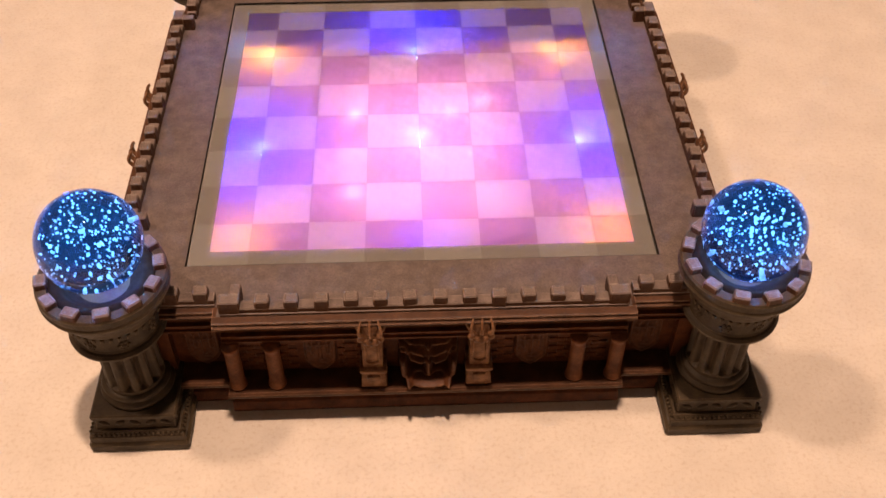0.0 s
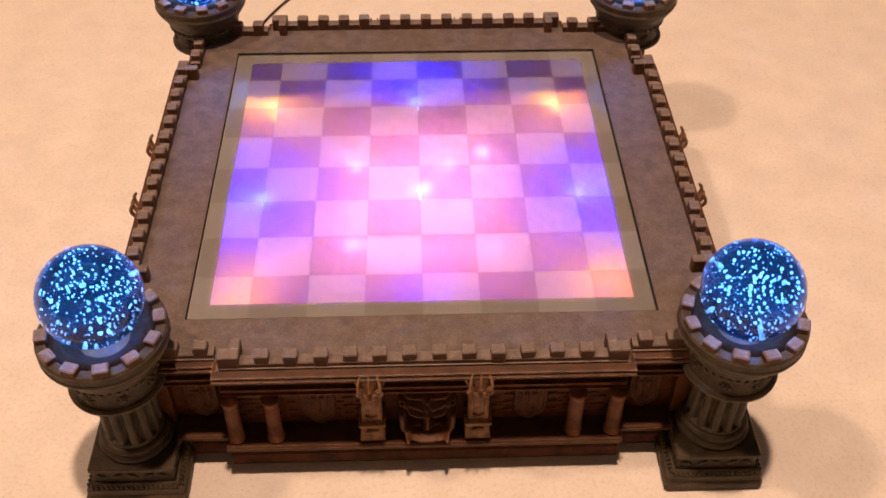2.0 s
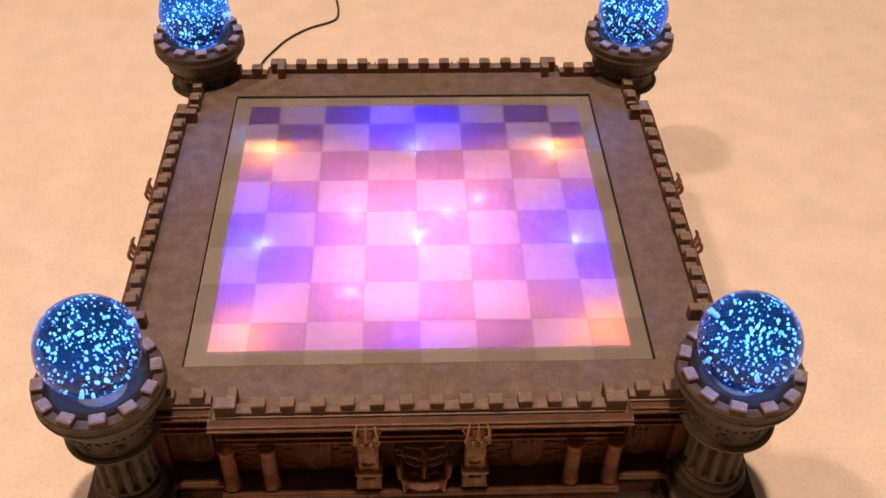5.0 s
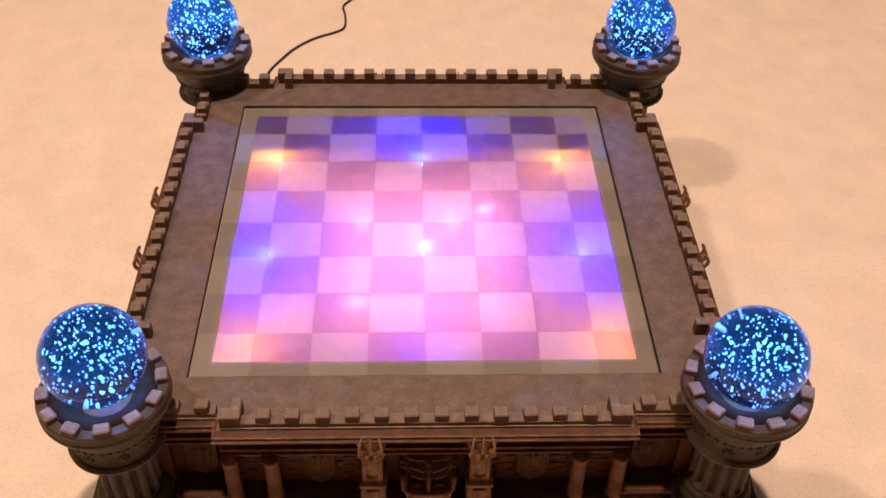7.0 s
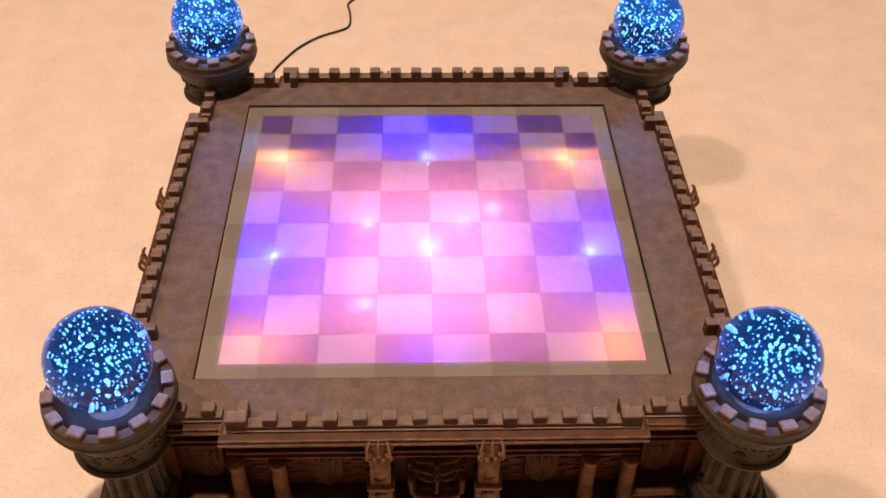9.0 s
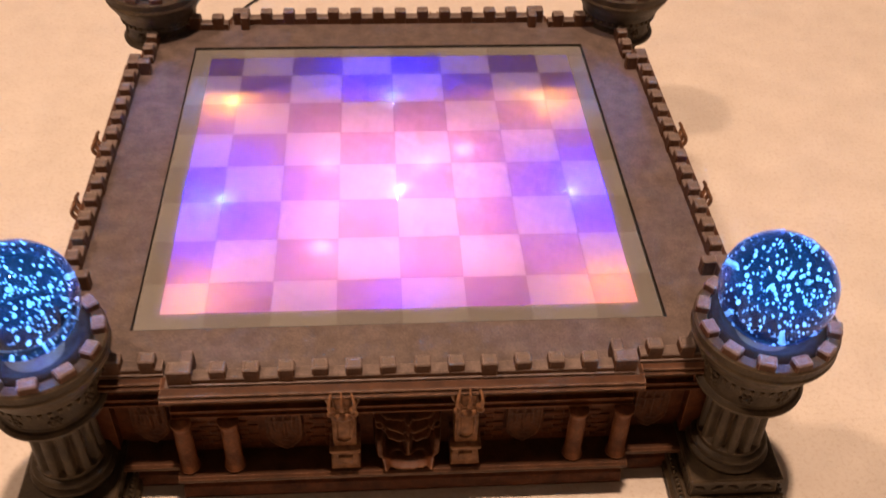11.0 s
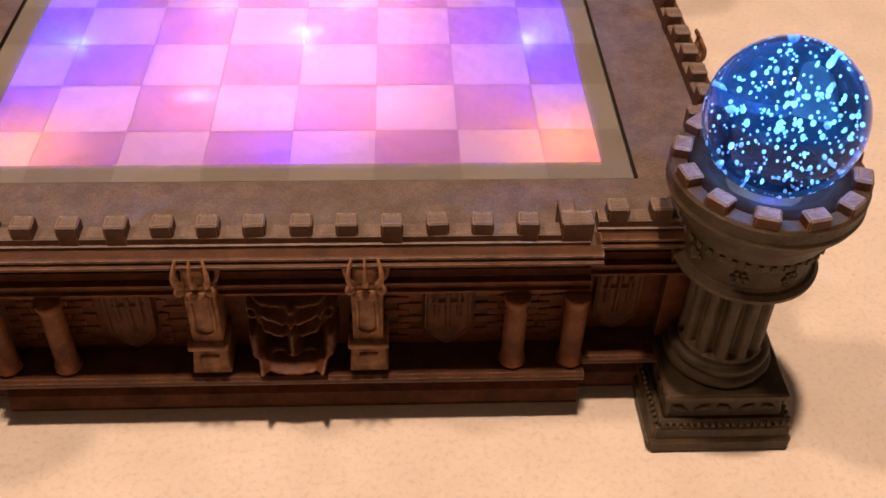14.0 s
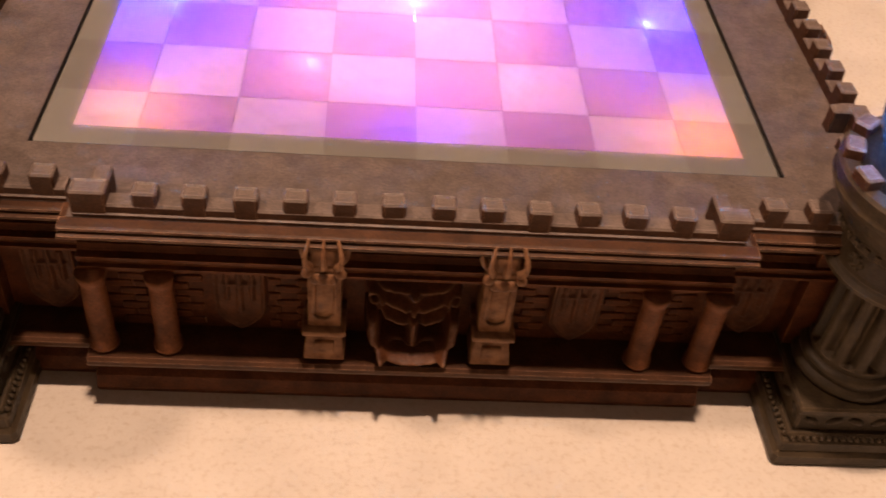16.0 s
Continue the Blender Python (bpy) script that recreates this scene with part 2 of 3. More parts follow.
def moulding(profile, x0, x1, bm=None):
    """A straight moulding along x from (y, z) pairs, closed at the back."""
    own = bmesh.new()
    ends = [[own.verts.new((x, y, z)) for y, z in profile] for x in (x0, x1)]
    n = len(profile)
    for k in range(n):
        own.faces.new((ends[0][k], ends[0][(k + 1) % n], ends[1][(k + 1) % n], ends[1][k]))
    own.faces.new(ends[0][::-1])
    own.faces.new(ends[1])
    return merge(bm, own)


def blob(place, size, bm=None, turn=(0, 0, 0), sub=2):
    own = bmesh.new()
    bmesh.ops.create_icosphere(own, subdivisions=sub, radius=1)
    return merge(bm, own, pose(*place, *turn) @ Matrix.Diagonal((*size, 1)))


def prism(outline, y0, y1, bm=None):
    """A flat shape in x, z given depth along y."""
    own = bmesh.new()
    a = [own.verts.new((x, y0, z)) for x, z in outline]
    b = [own.verts.new((x, y1, z)) for x, z in outline]
    n = len(outline)
    for k in range(n):
        own.faces.new((a[k], a[(k + 1) % n], b[(k + 1) % n], b[k]))
    own.faces.new(a[::-1])
    own.faces.new(b)
    return merge(bm, own)


def slab(name, size, thick, z, mat, label, bm=None):
    ob = new(name, mesh_of(name, box(-size, size, -size, size, z - thick, z), mat))
    return tagged(ob, label=label, kind="structure")


# ---------------------------------------------------------------- room
floor = slab("floor", 2.5, 0.05, 0.0, CARPET, "beige low-pile carpet floor with fine brown flecks")
floor["category"] = "floor"
ceiling = new("ceiling", mesh_of("ceiling", box(-2.5, 2.5, -2.5, 2.5, 2.90, 3.00), PLASTER))
tagged(ceiling, label="plain taupe plaster ceiling over the room", category="ceiling", kind="structure")
for name, (x0, x1, y0, y1) in {"wall_north": (-2.6, 2.6, 2.5, 2.6), "wall_south": (-2.6, 2.6, -2.6, -2.5),
                               "wall_east": (2.5, 2.6, -2.5, 2.5), "wall_west": (-2.6, -2.5, -2.5, 2.5)}.items():
    w = new(name, mesh_of(name, box(x0, x1, y0, y1, 0.0, 2.90), PLASTER))
    tagged(w, label="plain taupe plaster wall of the room", category="wall", kind="structure")

# ---------------------------------------------------------------- chess board
board = new("chess_board")
tagged(board, label="castle-shaped grey-brown resin chess board with lit glass top standing on carpet", category="chess board")

# frame: a plate with a square opening, stepped out in the middle of each side
OPEN, MID, OUT, IN, WIDER = 0.1535, 0.1285, 0.1965, 0.1885, 0.0020


def ring_plate(z0, z1):
    own = bmesh.new()
    quarter = [(-IN, -IN), (-MID, -IN), (-MID, -OUT), (MID, -OUT), (MID, -IN)]
    outer = []
    for k in range(4):
        turn = Matrix.Rotation(k * math.pi / 2, 2)
        out = WIDER if k % 2 else 0.0
        outer += [tuple(turn @ Vector((x, y - out))) for x, y in quarter]
    inner = []
    for k in range(4):
        turn = Matrix.Rotation(k * math.pi / 2, 2)
        inner += [tuple(turn @ Vector(q)) for q in ((-OPEN, -OPEN), (-0.07, -OPEN), (-0.03, -OPEN), (0.03, -OPEN), (0.07, -OPEN))]
    layers = []
    for z in (z0, z1):
        layers.append(([own.verts.new((*q, z)) for q in outer], [own.verts.new((*q, z)) for q in inner]))
    n = len(outer)
    for (o, i) in layers:
        for k in range(n):
            own.faces.new((o[k], o[(k + 1) % n], i[(k + 1) % n], i[k]))
    for s in (0, 1):
        for k in range(n):
            own.faces.new((layers[0][s][k], layers[0][s][(k + 1) % n], layers[1][s][(k + 1) % n], layers[1][s][k]))
    return own


frame_top = part("frame", ring_plate(0.0925, 0.102), RESIN_TOP, board, "grey-brown brushed resin frame round the glass")



def tone_by_facing(me, top, sides):
    """Dry-brushed on the top and its edges; the sides' shade is put into a darker material."""
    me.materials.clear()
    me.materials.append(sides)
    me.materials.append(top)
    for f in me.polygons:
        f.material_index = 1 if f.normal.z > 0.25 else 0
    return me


# battlements along the edge
def sunk_top(own, rim, depth):
    """Sink the flat top inside a narrow rim."""
    own.normal_update()
    top = max((f for f in own.faces if f.normal.z > 0.95), key=lambda f: f.calc_area())
    bmesh.ops.inset_individual(own, faces=[top], thickness=rim, depth=-depth)
    return own


MERLON = mesh_of("merlon", sunk_top(box(-0.0047, 0.0047, -0.0041, 0.0041, 0.0, 0.0120, 0.0008, taper=0.95), 0.0012, 0.0006), RESIN_MERLON)


def corner_merlon(side):
    own = sunk_top(box(-0.0066, 0.0066, -0.0042, 0.0042, 0.0, 0.0122, 0.0008), 0.0012, 0.0005)
    merge(own, box(min(0.0, side * 0.0066), max(0.0, side * 0.0066), 0.0036, 0.0125, 0.0, 0.0120, 0.0008))
    return tone_by_facing(mesh_of("corner_merlon", own, RESIN_MERLON), RESIN_MERLON, RESIN_MID)


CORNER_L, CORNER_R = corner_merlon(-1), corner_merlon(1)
tone_by_facing(MERLON, RESIN_MERLON, RESIN_MID)
SILL = 0.1078


def parapet_profile(front):
    return [(front, 0.1), (front - 0.0003, 0.1035), (front + 0.0004, 0.1040), (front + 0.0004, SILL - 0.0008), (front + 0.0012, SILL),
            (front + 0.0072, SILL), (front + 0.0080, SILL - 0.0008), (front + 0.0080, 0.1)]


PARAPET = tone_by_facing(mesh_of("parapet", moulding(parapet_profile(-0.1962), -0.126, 0.126), RESIN_MID), RESIN_MERLON, RESIN_MID)
PARAPET_SIDE = tone_by_facing(mesh_of("parapet", moulding(parapet_profile(-0.1882), 0.130, 0.176), RESIN_MID), RESIN_MERLON, RESIN_MID)
for k in range(4):
    turn = pose(0, 0, 0, 0, 0, 90 * k) @ pose(0, -WIDER if k % 2 else 0.0, 0)
    part("parapet", PARAPET, RESIN, frame_top, "", turn)
    part("parapet", PARAPET_SIDE, RESIN, frame_top, "", turn)
    part("parapet", PARAPET_SIDE, RESIN, frame_top, "", turn @ pose(-0.306, 0, 0))
    for n in range(12):
        x = -0.1001 + 0.0182 * n
        part("merlon", MERLON, RESIN, frame_top, "", turn @ pose(x + random.uniform(-4e-4, 4e-4), -0.1919 + random.uniform(-3e-4, 3e-4), 0.1015, 0, 0, random.uniform(-2.5, 2.5)))
    part("merlon", CORNER_L, RESIN, frame_top, "", turn @ pose(0.1200, -0.1920, 0.1015))
    part("merlon", CORNER_R, RESIN, frame_top, "", turn @ pose(-0.1200, -0.1920, 0.1015))
    for x in (0.1380, 0.1560):
        part("merlon", MERLON, RESIN, frame_top, "", turn @ pose(x, -0.1838, 0.1015))
        part("merlon", MERLON, RESIN, frame_top, "", turn @ pose(-x, -0.1838, 0.1015))

# light box under the glass
own = bmesh.new()
LIT, RIM = 0.1395, 0.1530
box(-RIM, RIM, -RIM, RIM, 0.052, 0.056, 0, own)
for k in range(4):
    side = box(-RIM, LIT, -RIM, -LIT, 0.056, 0.0985)
    merge(own, side, pose(0, 0, 0, 0, 0, 90 * k))
part("light_box", own, WHITE_BOX, board, "grey lined light box under the glass")
# unseen strip added to keep the box light off the back row
part("shade_strip", box(-0.1390, 0.1390, 0.0885, 0.0900, 0.0562, 0.0915, 0.0003), WHITE_BOX, board, "unseen grey strip added to shade the back row of squares")
for k in range(4):
    strip = box(-RIM, LIT, -RIM, -LIT, 0.0987, 0.0991)
    part("rim", strip, RIM_PAINT, board, "pale rim under the glass edge", pose(0, 0, 0, 0, 0, 90 * k))
for dx, dy, colour in DIODES:
    own = lathe([(0.0022, 0.0), (0.0024, 0.003), (0.0018, 0.0052), (0.0006, 0.006)], 12)
    part("diode", own, LENS.get(colour, LENS_PINK), board, "small glowing diode under the glass", pose(dx, dy, 0.0908), smooth=True)
    wire = box(-0.0003, 0.0003, -0.018, 0.018, 0.0, 0.0006)
    part("wire", wire, GROOVE, board, "thin dark wire under the glass", pose(dx, dy - 0.001, 0.0958, 0, 0, 74 + 400 * dx))

S = 0.038
LIGHT_SQ = mesh_of("square", box(-S / 2 + 1e-4, S / 2 - 1e-4, -S / 2 + 1e-4, S / 2 - 1e-4, 0.0, 0.0008), SQUARE_LIGHT)
DARK_SQ = mesh_of("square", box(-S / 2 + 1e-4, S / 2 - 1e-4, -S / 2 + 1e-4, S / 2 - 1e-4, 0.0, 0.0008), SQUARE_DARK)
for i in range(8):
    for j in range(8):
        dark = (i + j) % 2 == 1
        part("square", DARK_SQ if dark else LIGHT_SQ, None, board, "brown frosted square" if dark else "pale frosted square",
             pose((i - 3.5) * S, (j - 3.5) * S, 0.0995))
pane = part("glass_pane", box(-0.1522, 0.1522, -0.1522, 0.1522, 0.1006, 0.1019, 0.0003), GLASS, board, "clear glass playing surface")
for k in range(4):
    edge = box(-0.1522, LIT, -0.1522, -LIT, 0.10036, 0.10050)
    part("sanded_edge", edge, HAZE, board, "hazy white edge of the playing surface", pose(0, 0, 0, 0, 0, 90 * k))
# near-black strips stand for the shaded gap, wider where more shade shows
for k, wide in enumerate((0.0002, 0.0012, 0.0007, 0.0004)):
    own = box(-0.1534, 0.1522, -0.1534, -0.1534 + wide, 0.0992, 0.10195)
    part("groove_shade", own, GROOVE, board, "dark strip standing for the shaded groove round the glass", pose(0, 0, 0, 0, 0, 90 * k))

# ---- the four side walls
CORNICE = [(-0.175, 0.0915), (-0.188, 0.0860), (-0.1905, 0.0872), (-0.1915, 0.0920), (-0.1950, 0.0952), (-0.2012, 0.0962), (-0.2030, 0.0966),
           (-0.2032, 0.0980), (-0.2024, 0.0985), (-0.2006, 0.0987), (-0.2004, 0.0997), (-0.2020, 0.0999), (-0.2019, 0.1008), (-0.2008, 0.1012),
           (-0.1965, 0.1016), (-0.1963, 0.1018), (-0.175, 0.1018)]
FRIEZE = [(-0.175, 0.0780), (-0.1935, 0.0780), (-0.1945, 0.0788), (-0.1945, 0.0800), (-0.1925, 0.0806), (-0.1925, 0.0826), (-0.1940, 0.0832),
          (-0.1940, 0.0846), (-0.1905, 0.0852), (-0.1890, 0.0875), (-0.175, 0.0875)]
LEDGE = [(-0.170, 0.0185), (-0.1985, 0.0185), (-0.2030, 0.0205), (-0.2040, 0.0225), (-0.2040, 0.0245), (-0.2025, 0.0258), (-0.170, 0.0262)]
BASE = [(-0.170, 0.0), (-0.1985, 0.0), (-0.2000, 0.0030), (-0.1980, 0.0075), (-0.1945, 0.0100), (-0.1945, 0.0150), (-0.1975, 0.0165), (-0.1985, 0.0185), (-0.170, 0.0185)]


FRIEZE = [(y, z - 0.0055) for y, z in FRIEZE]
LEDGE = [(y, z + 0.0050) for y, z in LEDGE]
BASE = [(y + 0.0035, z * 1.27) for y, z in BASE]


def shifted(profile, d):
    return [(y + d, z) for y, z in profile]


def relief(name, half_w, half_h, nx, nz, depth, front, back, mat):
    """A carved panel: depth(x, z) stands out of the plane y = front, closed behind at back."""
    own = bmesh.new()
    rows = []
    for b in range(nz + 1):
        z = half_h * (-1 + 2 * b / nz)
        row = []
        for a in range(nx + 1):
            x = half_w * (-1 + 2 * a / nx)
            rim = a in (0, nx) or b in (0, nz)
            row.append(own.verts.new((x, back if rim else front - depth(x, z), z)))
        rows.append(row)
    for b in range(nz):
        for a in range(nx):
            own.faces.new((rows[b][a], rows[b][a + 1], rows[b + 1][a + 1], rows[b + 1][a]))
    return mesh_of(name, own, mat, True)


def shield_mesh(w, h):
    """A shield with a raised border, three upright prongs and a crossbar."""
    def step(v, edge):
        return min(1.0, max(0.0, 0.5 + (edge - v) / 0.0007))

    def depth(x, z):
        u = abs(x)
        low = min(1.0, max(0.0, (-0.30 * h - z) / (0.72 * h)))
        side = w * (1 - low ** 2.2)
        gap = min(side - u, (z + 1.02 * h) * 0.8, h - z)
        d = 0.0020 * step(-gap, 0) - 0.0030 * (1 - step(-gap, 0))
        d += 0.0015 * step(abs(gap - 0.0010), 0.0007)
        prong = step(u, 0.0010) * step(abs(z - 0.18 * h), 0.66 * h)
        prong = max(prong, step(abs(u - 0.46 * w), 0.0009) * step(abs(z - 0.30 * h), 0.44 * h))
        prong = max(prong, step(u, 0.62 * w) * step(abs(z - 0.38 * h), 0.0009))
        return d + 0.0016 * prong + 0.0003 * noise.noise(Vector((x * 400, z * 400, 0.7)))

    return relief("shield", w * 1.12, h * 1.10, 52, 84, depth, 0.0, 0.0030, RESIN_CARVED)


def column_mesh():
    own = lathe([(0.0061, 0.0), (0.0061, 0.0022), (0.0053, 0.0026), (0.0056, 0.0040), (0.0050, 0.0046), (0.0050, 0.028), (0.0047, 0.044),
                 (0.0050, 0.0455), (0.0054, 0.0475), (0.0058, 0.0490), (0.0058, 0.0520)], 20)
    bmesh.ops.scale(own, vec=(1, 1, 0.79), verts=own.verts)
    return mesh_of("column", own, RESIN, True)


def bracket_mesh():
    own = bmesh.new()
    # pedestal, flared to the ledge, with a sunk panel
    moulding_box = box(-0.0086, 0.0086, -0.2012, -0.182, 0.0258, 0.0425, 0.0006, None, 0.80)
    merge(own, moulding_box)
    bmesh.ops.translate(own, vec=(0, 0, 0.006), verts=own.verts)
    box(-0.0088, 0.0088, -0.2022, -0.182, 0.0470, 0.0500, 0.0006, own)
    box(-0.0042, 0.0042, -0.2016, -0.199, 0.0360, 0.0430, 0.0005, own)
    # shaft with a raised frame
    box(-0.0066, 0.0066, -0.1990, -0.182, 0.0498, 0.0810, 0.0007, own)
    # raised tongue with a rounded foot
    for k in range(31):
        f = k / 30
        a = math.pi * (f - 0.5)
        x, z = 0.0043 * math.sin(a), 0.0590 - 0.0038 * math.cos(a)
        blob((x, -0.1994, z), (0.0008, 0.0011, 0.0008), own, sub=1)
    for s in (-1, 1):
        merge(own, box(-0.0008, 0.0008, -0.2005, -0.198, 0.0588, 0.0790, 0.0004), pose(s * 0.0043, 0, 0))
    box(-0.0036, 0.0036, -0.1998, -0.198, 0.0590, 0.0780, 0.0004, own)
    # clawed head under the cornice: a palm, three talons before it and two beside it
    box(-0.0060, 0.0060, -0.2020, -0.185, 0.0795, 0.0880, 0.0012, own, 1.12)
    box(-0.0054, 0.0054, -0.2034, -0.188, 0.0870, 0.0975, 0.0018, own, 0.96)
    for s in (-1, 0, 1):
        for k in range(25):
            f = k / 24
            blob((s * (0.0052 + 0.0016 * math.sin(f * 3.0)), -0.2036 - 0.0042 * math.sin(0.3 + f * 2.5), 0.0895 + 0.0130 * f), (0.0017 - 0.0010 * f, 0.0022 - 0.0012 * f, 0.0016), own, sub=1)
        blob((s * 0.0062, -0.2040 - 0.0008 * (s == 0), 0.0856 - 0.0028 * (s == 0)), (0.0026 if s else 0.0032, 0.0022, 0.0022), own, (0, s * 35, 0), sub=2)
        blob((s * 0.0028, -0.2034, 0.0818), (0.0026, 0.0016, 0.0030), own, (0, s * -25, 0), sub=2)
    for s in (-1, 1):
        for k in range(14):
            f = k / 20
            blob((s * (0.0072 + 0.0016 * math.sin(f * 2.6)), -0.1972, 0.0865 + 0.0095 * f), (0.0016 - 0.0007 * f, 0.0022 - 0.0010 * f, 0.0016), own, sub=1)
    return mesh_of("bracket", own, RESIN_CARVED, True)


def mask_mesh():
    """A carved beast's head: one relief with horns, brows, nose, hollow mouth and a jaw."""
    def hump(v, w):
        return math.exp(-(v / w) ** 2)

    def fade(u, edge, soft=0.12):
        return 1 / (1 + math.exp((u - edge) / (soft * 0.35)))

    def depth(x, z):
        x, v = x / 0.0200, z / 0.0205
        u = abs(x)
        d = 0.0026 * (1 - 0.5 * u * u) + 0.0030 * (0.5 - v)
        d += 0.0066 * hump(v - 0.27 - 0.50 * u, 0.090) * fade(u, 0.68) * fade(-u, -0.09, 0.08)
        d -= 0.0046 * hump(v - 0.11 - 0.46 * u, 0.055) * fade(u, 0.66)
        d += 0.0056 * hump(v + 0.07 - 0.36 * u, 0.095) * fade(u, 0.66) * fade(-u, -0.13, 0.08)
        d += 0.0062 * hump(x, 0.085 + 0.10 * max(0.0, -v)) * fade(v, 0.30) * fade(-v, 0.56, 0.08)
        d += 0.0050 * hump(x, 0.075) * hump(v - 0.55, 0.11) + 0.0036 * hump(x, 0.050) * hump(v - 0.83, 0.13)
        d += 0.0032 * hump(v - 0.60 - 0.24 * u, 0.055) * fade(u, 0.52) * fade(-u, -0.12)
        d += 0.0062 * hump(v - 0.46 - 0.56 * u, 0.060) * fade(-u, -0.52)
        d += 0.0054 * hump(math.hypot(u - 0.80, v - 0.58) - 0.13, 0.055)
        d -= 0.0150 * fade(abs(u - 0.37), 0.22, 0.10) * fade(abs(v + 0.37), 0.22, 0.10)
        d += 0.0030 * hump(v + 0.62, 0.045) * fade(u, 0.50) - 0.0040 * hump(v + 0.72, 0.040) * fade(u, 0.5)
        d += 0.0090 * hump(v + 0.87 - 0.34 * u * u, 0.075) * fade(u, 0.72)
        d += 0.0064 * hump(math.hypot(u - 0.66, v + 0.70), 0.105)
        d += 0.0058 * fade(abs(u - 0.82 - 0.10 * (v + 0.28)), 0.11, 0.05) * fade(abs(v + 0.28), 0.33, 0.06)
        d -= 0.0070 * hump(u - 0.63 - 0.08 * (v + 0.28), 0.050) * fade(v, 0.08) * fade(-v, 0.58)
        half = 0.97
        if v < -0.62:
            half = 0.84
        elif 0.08 < v < 0.40:
            half = 0.80
        inside = fade(u, half, 0.06) * fade(v, 0.78 + 0.18 * u, 0.10) * fade(-v, 0.99 - 0.30 * u * u, 0.06)
        d = d * inside + 0.0006 * noise.noise(Vector((x * 9, v * 9, 0.3)))
        return d - 0.0105 * (1 - inside)

    return relief("mask", 0.0200, 0.0205, 84, 88, depth, -0.1905, -0.1820, RESIN_CARVED)


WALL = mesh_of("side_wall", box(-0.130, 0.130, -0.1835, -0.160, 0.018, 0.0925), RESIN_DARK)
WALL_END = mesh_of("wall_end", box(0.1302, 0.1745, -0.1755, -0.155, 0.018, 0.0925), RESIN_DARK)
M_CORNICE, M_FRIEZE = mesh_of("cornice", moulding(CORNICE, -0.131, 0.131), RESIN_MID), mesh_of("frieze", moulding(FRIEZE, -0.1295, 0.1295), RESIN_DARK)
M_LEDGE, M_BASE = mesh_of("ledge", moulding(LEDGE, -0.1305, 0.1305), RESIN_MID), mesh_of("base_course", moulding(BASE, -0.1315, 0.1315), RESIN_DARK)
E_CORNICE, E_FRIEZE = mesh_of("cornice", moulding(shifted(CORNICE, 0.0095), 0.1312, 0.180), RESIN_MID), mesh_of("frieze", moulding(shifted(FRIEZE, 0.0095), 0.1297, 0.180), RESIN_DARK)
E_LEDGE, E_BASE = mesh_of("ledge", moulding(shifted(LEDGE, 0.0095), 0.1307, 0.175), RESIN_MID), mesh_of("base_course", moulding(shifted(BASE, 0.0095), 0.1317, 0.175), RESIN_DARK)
SHIELD, COLUMN, BRACKET, MASK = shield_mesh(0.0108, 0.0190), column_mesh(), bracket_mesh(), mask_mesh()
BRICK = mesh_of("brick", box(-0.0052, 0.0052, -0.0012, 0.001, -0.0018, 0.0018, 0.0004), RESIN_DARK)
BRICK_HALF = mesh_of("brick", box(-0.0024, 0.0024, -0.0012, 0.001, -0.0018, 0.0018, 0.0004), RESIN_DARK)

for k in range(4):
    turn = pose(0, 0, 0, 0, 0, 90 * k) @ pose(0, -WIDER if k % 2 else 0.0, 0)
    wall = part("side_wall", WALL, RESIN_DARK, board, "dark carved resin side wall with columns", turn)
    part("cornice", M_CORNICE, RESIN, wall)
    part("frieze", M_FRIEZE, RESIN_DARK, wall)
    part("ledge", M_LEDGE, RESIN, wall)
    part("base_course", M_BASE, RESIN_DARK, wall)
    for flip in (0, 1):
        # the far end is the near one moved along, its mouldings being straight
        at = pose(0, 0, 0) if not flip else pose(-0.3047, 0, 0)
        part("wall_end", WALL_END, RESIN_DARK, wall, "", at)
        part("cornice", E_CORNICE, RESIN, wall, "", pose(-0.3112, 0, 0) if flip else None)
        part("frieze", E_FRIEZE, RESIN_DARK, wall, "", pose(-0.3097, 0, 0) if flip else None)
        part("ledge", E_LEDGE, RESIN, wall, "", pose(-0.3057, 0, 0) if flip else None)
        part("base_course", E_BASE, RESIN_DARK, wall, "", pose(-0.3067, 0, 0) if flip else None)
        s = -1 if flip else 1
        part("shield", SHIELD, RESIN_DARK, wall, "carved shield with a three-pronged emblem", pose(s * 0.0695, -0.1840, 0.0530))
        part("shield", SHIELD, RESIN_DARK, wall, "carved shield with a three-pronged emblem", pose(s * 0.1465, -0.1760, 0.0530))
        for x in (0.0985, 0.1245):
            part("column", COLUMN, RESIN, wall, "small round column", pose(s * x, -0.1955, 0.0322))
        part("bracket", BRACKET, RESIN, wall, "pilaster with a clawed leafy head", pose(s * 0.0345, 0, 0))
    part("mask", MASK, RESIN, wall, "carved beast's head", pose(0.0015, 0, 0.0535))
    for r in range(10):
        z = 0.0350 + 0.0041 * r
        x = -0.1240 + (0.0057 if r % 2 else 0.0)
        while x < 0.125:
            ax = abs(x)
            if 0.0455 < ax < 0.0535 or 0.0850 < ax < 0.120:
                part("brick", BRICK, RESIN_DARK, wall, "", pose(x, -0.1834 + random.uniform(-3e-4, 3e-4), z, 0, random.uniform(-1.5, 1.5), 0))
            elif 0.0415 < ax < 0.0575:
                part("brick", BRICK_HALF, RESIN_DARK, wall, "", pose(x, -0.1834 + random.uniform(-3e-4, 3e-4), z))
            x += 0.0114

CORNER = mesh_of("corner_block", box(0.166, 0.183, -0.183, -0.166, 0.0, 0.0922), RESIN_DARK)
